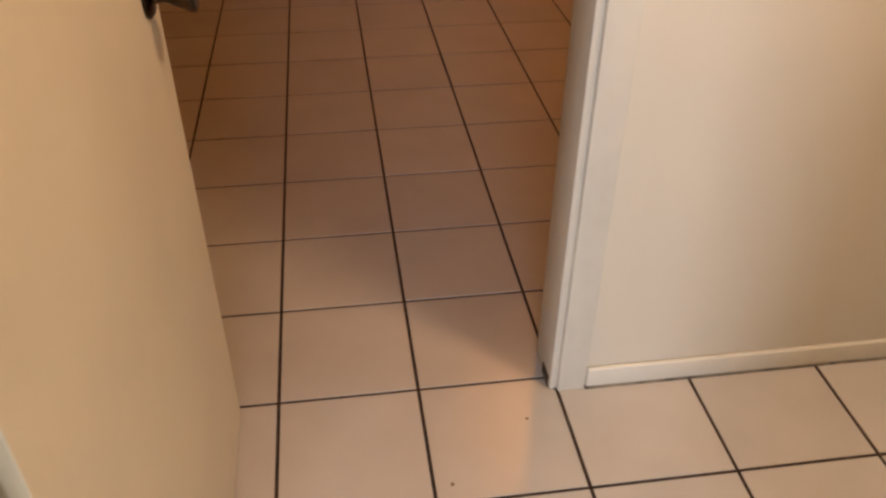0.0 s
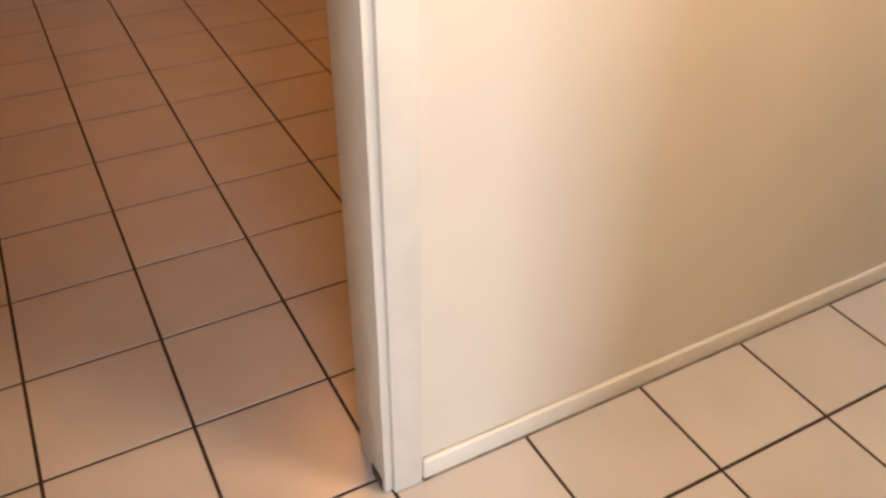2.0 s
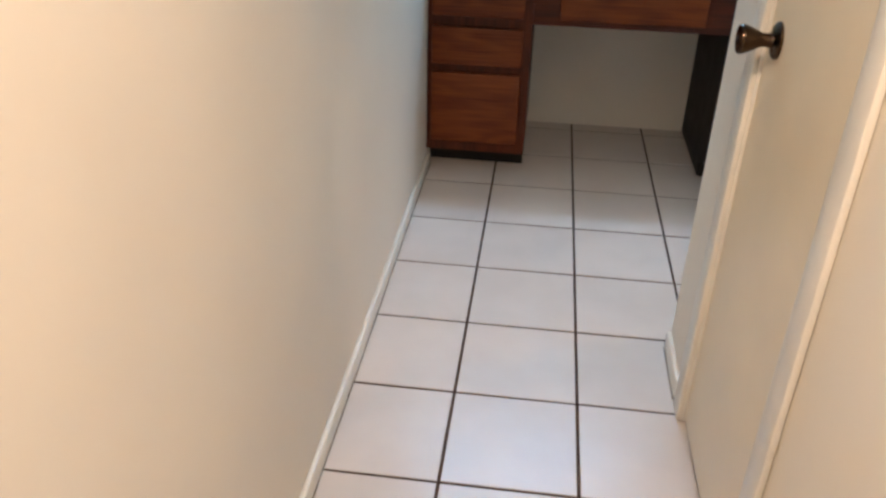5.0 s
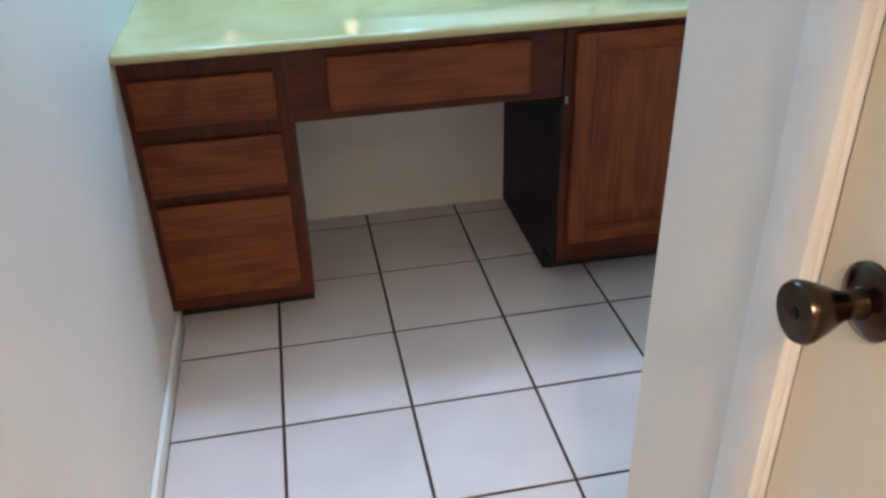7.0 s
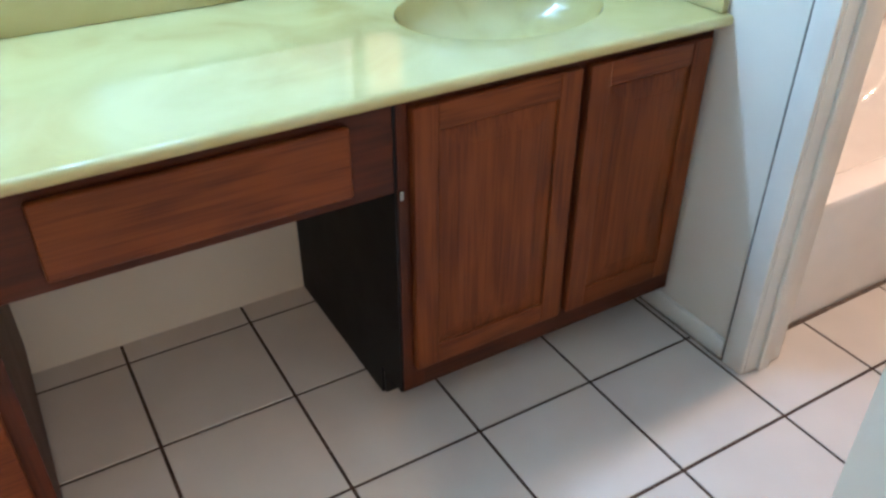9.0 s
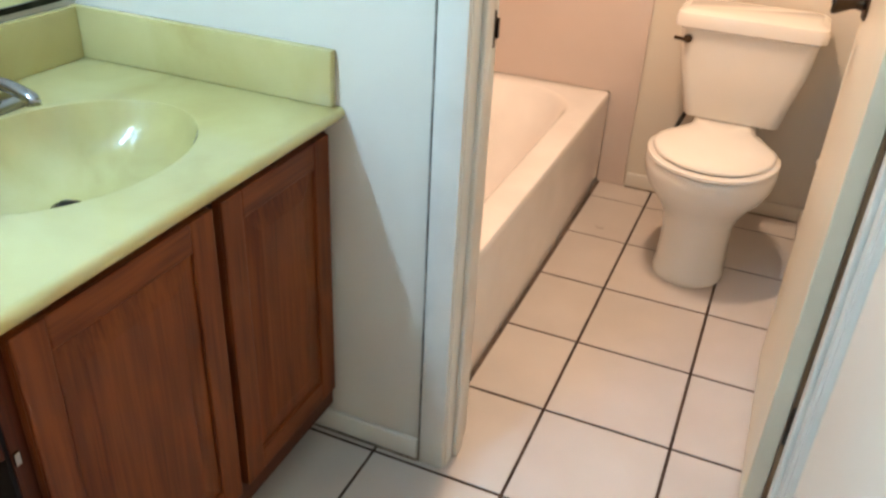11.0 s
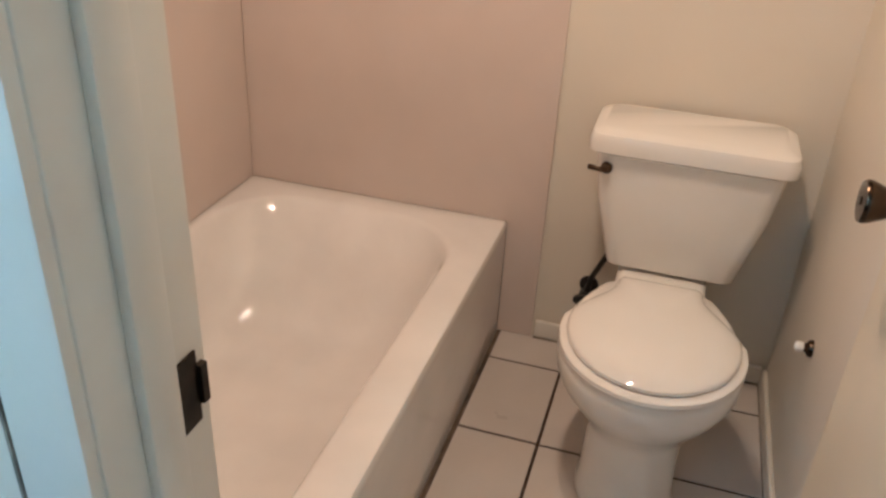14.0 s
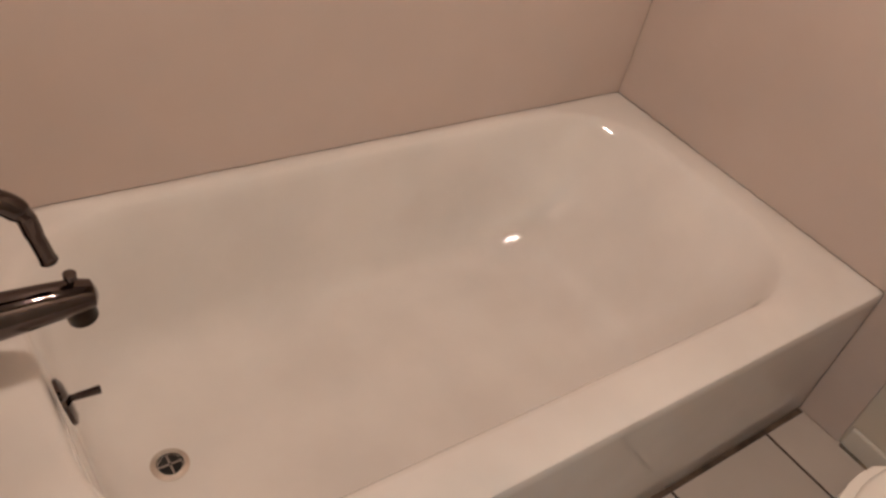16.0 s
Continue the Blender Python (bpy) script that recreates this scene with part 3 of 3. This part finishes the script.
ox, oy = (tx0 + tx1) / 2, (TY0 + TY1) / 2
ix, iy = (2.066 + 3.415) / 2, (3.046 + 3.700) / 2
ihx, ihy = (3.415 - 2.066) / 2, (3.700 - 3.046) / 2
loops = [tub_loop(ox, oy, (tx1 - tx0) / 2, (TY1 - TY0) / 2, 0.004, z) for z in (0.002, 0.33)]
loops += [tub_loop(ox, oy, (tx1 - tx0) / 2 - s, (TY1 - TY0) / 2 - s, r, z) for s, r, z in ((0.0, 0.006, TZ - 0.010), (0.003, 0.008, TZ - 0.003), (0.010, 0.012, TZ))]
for inset, shift, r, z in ((-0.010, 0.0, 0.21, TZ), (0.0, 0.0, 0.21, TZ - 0.003), (0.008, 0.0, 0.205, TZ - 0.010), (0.016, -0.006, 0.20, TZ - 0.030), (0.030, -0.030, 0.20, TZ - 0.10),
                           (0.045, -0.060, 0.19, TZ - 0.18), (0.062, -0.080, 0.18, TZ - 0.235), (0.085, -0.095, 0.16, TZ - 0.268), (0.115, -0.100, 0.13, TZ - 0.284), (0.150, -0.100, 0.10, TZ - 0.290)):
    back = max(0.0, inset) * 0.9 + abs(shift)
    loops.append(tub_loop(ix + shift, iy, ihx - inset - abs(shift) * 1.0, ihy - inset * 0.85, r, z))
shell = rings(loops, close_start=False)
part("shell", shell, M_ENAM, tub, smooth=True)
DX, DYY = 2.235, 3.370
d = part("drain", lathe([(0, 0), (0.031, 0), (0.031, 0.0035), (0.022, 0.005), (0.020, 0.001), (0, 0.001)], "z", (DX, DYY, 0.0655), 24), M_NICKEL, tub, "bright tub drain ring", smooth=True)
cross = merge(box(DX - 0.019, DX + 0.019, DYY - 0.0018, DYY + 0.0018, 0.0676, 0.0688), box(DX - 0.0018, DX + 0.0018, DYY - 0.019, DYY + 0.019, 0.0676, 0.0688))
part("strainer", lathe([(0, 0), (0.019, 0), (0.019, 0.0008), (0, 0.0008)], "z", (DX, DYY, 0.0665), 20), M_BLACK, d, "dark drain opening")
part("grate", cross, M_CHROME, d, "thin cross grate")
ov = part("overflow_plate", lathe([(0, 0), (0.036, 0), (0.035, 0.005), (0.026, 0.009), (0, 0.010)], (0.93, 0, 0.25), (2.094, DYY, 0.305), 26), M_CHROME_REFLECT, tub, "round chrome overflow plate", smooth=True)
part("trip_lever", tube([(2.103, DYY, 0.308), (2.142, DYY - 0.002, 0.310)], [0.005, 0.0065], 10), M_CHROME_REFLECT, ov, "small chrome lever", smooth=True)

tub_seam = setting("trim", box(tx0, TX - 0.012, TY0 - 0.013, TY0 - 0.0005, -0.001, 0.0012), M_CAULK, "dark joint along the tub apron")
tub_seam.name = "tub_joint"

# spout and valve get their dark reflections from the metal's colour
sp = thing("tub_spout", (BX + 0.01, DYY, 0.48), "chrome tub spout, coloured dark for its reflections, with a diverter knob on the surround", "faucet")
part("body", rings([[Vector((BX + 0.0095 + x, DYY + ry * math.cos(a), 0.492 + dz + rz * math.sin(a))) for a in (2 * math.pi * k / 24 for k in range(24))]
                    for x, ry, rz, dz in ((0, 0.033, 0.034, 0), (0.006, 0.0335, 0.0345, 0), (0.012, 0.030, 0.031, 0), (0.05, 0.028, 0.030, 0), (0.11, 0.025, 0.026, 0.001), (0.150, 0.022, 0.022, 0.001), (0.166, 0.018, 0.018, 0.0), (0.171, 0.008, 0.008, -0.001))]), M_CHROME_REFLECT, sp, smooth=True)
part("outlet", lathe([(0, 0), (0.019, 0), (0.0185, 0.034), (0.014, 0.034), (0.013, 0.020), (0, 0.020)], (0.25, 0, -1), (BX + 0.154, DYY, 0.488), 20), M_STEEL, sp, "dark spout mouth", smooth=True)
part("diverter", lathe([(0, 0), (0.004, 0), (0.004, 0.010), (0.008, 0.013), (0.008, 0.020), (0, 0.022)], "z", (BX + 0.152, DYY, 0.512), 14), M_CHROME_REFLECT, sp, "small diverter knob", smooth=True)

vh = thing("tub_valve", (BX + 0.01, DYY - 0.01, 0.655), "chrome tub valve, coloured dark for its reflections, with a curved lever handle on the surround", "faucet")
part("escutcheon", lathe([(0, 0), (0.075, 0), (0.073, 0.006), (0.045, 0.014), (0.028, 0.018), (0.026, 0.045), (0.0, 0.047)], "x", (BX + 0.0095, DYY, 0.655), 28), M_CHROME_REFLECT, vh, smooth=True)
part("lever", tube(curve_points([(BX + 0.050, DYY, 0.655), (BX + 0.085, DYY, 0.660), (BX + 0.112, DYY, 0.635), (BX + 0.122, DYY, 0.600), (BX + 0.132, DYY, 0.560)]), [0.020] + [0.017] * 5 + [0.014] * 6 + [0.011] * 6 + [0.010] * 6 + [0.011]), M_CHROME_REFLECT, vh, "curved lever handle", smooth=True)

# surround panels on three walls and down beside the apron
PZ = 1.95
setting("surround_back", box(BX + 0.010, TX - 0.010, BACK - 0.009, BACK - 0.0005, TZ + 0.0005, PZ, bevel=0.001), M_SURR, "pinkish beige tub surround panel")
setting("surround_end", merge(box(TX - 0.010, TX - 0.0005, 2.856, BACK - 0.010, TZ + 0.001, PZ), box(TX - 0.010, TX - 0.0005, 2.856, 2.956, 0.002, TZ + 0.001)), M_SURR, "pinkish beige tub surround panel")
setting("surround_front", box(BX + 0.0005, BX + 0.009, 2.902, BACK - 0.010, TZ + 0.001, PZ, bevel=0.001), M_SURR, "pinkish beige tub surround panel")


# ---- toilet ----
TYC = 2.535
toilet = thing("toilet", (3.1, TYC, 0.0), "white porcelain toilet with its lid closed on the tile floor", "toilet")


def egg(front, back, half, z, n=44, tail=0.50, neck=False):
    """An oval seat outline, round towards -x and narrowing to tail * half at its flat back."""
    wide = front + half * 1.12
    pts = []
    for i in range(n):
        a = 2 * math.pi * i / n
        c, s = math.cos(a), math.sin(a)
        if c <= 0:
            x, w = wide + (wide - front) * c, abs(s)
        else:
            u = min(1.0, c * 1.12)
            x = wide + (back - wide) * u
            v = min(1.0, max(0.0, u - 0.08) / 0.80)
            narrowing = 3 * v * v - 2 * v ** 3 if neck else u ** 2.0
            w = (1 - (1 - tail) * narrowing) if c < 0.893 else tail * abs(s) / 0.45
        pts.append(Vector((x, TYC + half * math.copysign(w, s), z)))
    return pts


bowl_loops = [egg(f, b, h, z, tail=tl) for f, b, h, z, tl in ((2.860, 3.30, 0.108, 0.002, 0.9), (2.858, 3.30, 0.109, 0.018, 0.9), (2.868, 3.30, 0.103, 0.04, 0.9), (2.874, 3.30, 0.101, 0.12, 0.9), (2.868, 3.30, 0.106, 0.19, 0.85),
                                                                      (2.852, 3.28, 0.122, 0.225, 0.8), (2.824, 3.26, 0.146, 0.262, 0.7), (2.797, 3.25, 0.174, 0.300, 0.65), (2.783, 3.24, 0.187, 0.330, 0.6), (2.781, 3.24, 0.190, 0.360, 0.6), (2.784, 3.24, 0.187, 0.376, 0.6), (2.792, 3.23, 0.180, 0.383, 0.6))]
part("bowl", rings(bowl_loops), M_PORC, toilet, smooth=True)
def plate(*loops):
    return rings([egg(f, b, h, z, tail=0.53, neck=True) for f, b, h, z in loops])


part("seat", plate((2.784, 3.20, 0.184, 0.3845), (2.778, 3.20, 0.190, 0.389), (2.779, 3.20, 0.189, 0.397), (2.786, 3.195, 0.183, 0.4005)), M_PORC, toilet, smooth=True)
part("lid_gap", plate((2.803, 3.19, 0.167, 0.4006), (2.803, 3.19, 0.167, 0.4034)), M_BLACK, toilet, "dark gap between seat and lid")
part("lid", plate((2.801, 3.20, 0.170, 0.4035), (2.796, 3.20, 0.175, 0.406), (2.797, 3.20, 0.174, 0.412), (2.803, 3.197, 0.169, 0.4165), (2.822, 3.188, 0.154, 0.4225), (2.850, 3.170, 0.130, 0.4280),
                  (2.890, 3.140, 0.096, 0.4322), (2.935, 3.100, 0.058, 0.4345), (2.975, 3.060, 0.022, 0.4354)), M_PORC, toilet, "closed glossy domed lid", smooth=True)
part("shelf", box(3.17, 3.44, TYC - 0.105, TYC + 0.105, 0.27, 0.375, bevel=0.02, segs=4), M_PORC, toilet, "porcelain shelf under the tank", smooth=True)
for s in (-1, 1):
    part("seat_hinge", box(3.175, 3.20, TYC + s * 0.065 - 0.018, TYC + s * 0.065 + 0.018, 0.383, 0.412, bevel=0.006, segs=3), M_PORC, toilet, smooth=True)


def tank_loop(x0, hw, z, r=0.035):
    return rounded((x0 + 3.482) / 2, TYC - 0.012, (3.482 - x0) / 2, hw, r, z, 6)


part("tank", rings([tank_loop(3.315, 0.140, 0.379), tank_loop(3.300, 0.150, 0.387), tank_loop(3.292, 0.162, 0.44), tank_loop(3.280, 0.192, 0.56), tank_loop(3.275, 0.206, 0.672)]), M_PORC, toilet, smooth=True)
part("tank_lid", rings([tank_loop(3.268, 0.214, 0.673), tank_loop(3.258, 0.224, 0.680), tank_loop(3.257, 0.225, 0.706), tank_loop(3.263, 0.220, 0.720), tank_loop(3.285, 0.200, 0.727, 0.03)]), M_PORC, toilet, smooth=True)
part("flush_lever", merge(lathe([(0, 0), (0.014, 0), (0.013, 0.010), (0.007, 0.016), (0, 0.017)], "-x", (3.279, TYC + 0.165, 0.640), 18),
                          tube(curve_points([(3.264, TYC + 0.165, 0.640), (3.258, TYC + 0.180, 0.641), (3.262, TYC + 0.205, 0.642)]), 0.006)), M_BRONZE, toilet, "small bronze flush lever", smooth=True)
part("tank_gasket", box(3.32, 3.44, TYC - 0.085, TYC + 0.085, 0.3755, 0.379), M_RUBBER, toilet, "dark rubber gasket")

valve = thing("supply_valve", (3.45, 2.70, 0.22), "black supply valve and hose on the wall under the toilet tank", "valve")
part("valve_body", lathe([(0, 0), (0.026, 0), (0.024, 0.006), (0.010, 0.01), (0.010, 0.05), (0.018, 0.052), (0.020, 0.085), (0, 0.087)], "-x", (3.4985, 2.715, 0.205), 18), M_RUBBER, valve, smooth=True)
part("hose", tube(curve_points([(3.43, 2.715, 0.215), (3.42, 2.705, 0.27), (3.395, 2.685, 0.33), (3.385, 2.668, 0.3775)]), 0.007), M_RUBBER, valve, "black supply hose", smooth=True)
part("handle", rings([[Vector((3.402 + dx, 2.715 + 0.030 * math.cos(a), 0.205 + 0.016 * math.sin(a))) for a in (2 * math.pi * k / 16 for k in range(16))] for dx in (0, 0.012)]), M_RUBBER, valve, "oval black handle", smooth=True)

# unseen fixtures at the bulbs; the shades are added to suit the spot cones
for at in ((2.575, 2.89), (0.47, 0.38), (-1.75, 0.5)):
    cl = thing("ceiling_light", (*at, CEIL), "unseen round ceiling light with an added white shade", "light fixture", "ceiling lights")
    part("canopy", lathe([(0, 0), (0.07, 0), (0.065, 0.02), (0.03, 0.035), (0.02, 0.06), (0, 0.06)], "-z", (*at, CEIL - 0.0005), 24), M_WHITE, cl, smooth=True)
    part("shade", lathe([(0.02, 0.0601), (0.10, 0.075), (0.155, 0.13), (0.175, 0.19), (0.172, 0.19), (0.150, 0.134), (0.096, 0.080), (0.02, 0.066)], "-z", (*at, CEIL - 0.0005), 28), M_WHITE, cl, "added white shade to go with the spot cones", smooth=True)

# ---- floor tiles ----
floor_ob = bpy.data.objects["floor"]


def tile_mesh(name, w, d):
    b = box(-w / 2, w / 2, -d / 2, d / 2, -0.006, 0.0, bevel=0.0008, segs=1)
    bmesh.ops.recalc_face_normals(b, faces=b.faces)
    me = bpy.data.meshes.new(name)
    b.to_mesh(me)
    b.free()
    me.materials.append(M_TILE)
    return me


rng = random.Random(4)
full = tile_mesh("tile", TILE - 0.0080, TILE - 0.0080)


def lay(i0, i1, j0, j1):
    for i in range(i0, i1):
        for j in range(j0, j1):
            ob = new("tile", full)
            ob.parent = floor_ob
            ob.location = ((i + 0.5) * TILE, (j + 0.5) * TILE, rng.uniform(-0.0003, 0.0002))
            ob.rotation_euler = (rng.uniform(-1, 1) * 0.0012, rng.uniform(-1, 1) * 0.0012, 0)
            ob["kind"] = "structure"


lay(-11, 0, -9, 4)
lay(0, 3, -3, 13)
lay(3, 6, -3, 3)
lay(3, 6, 6, 13)
lay(6, 7, 10, 13)
lay(6, 11, 7, 10)
lay(11, 12, 7, 10)
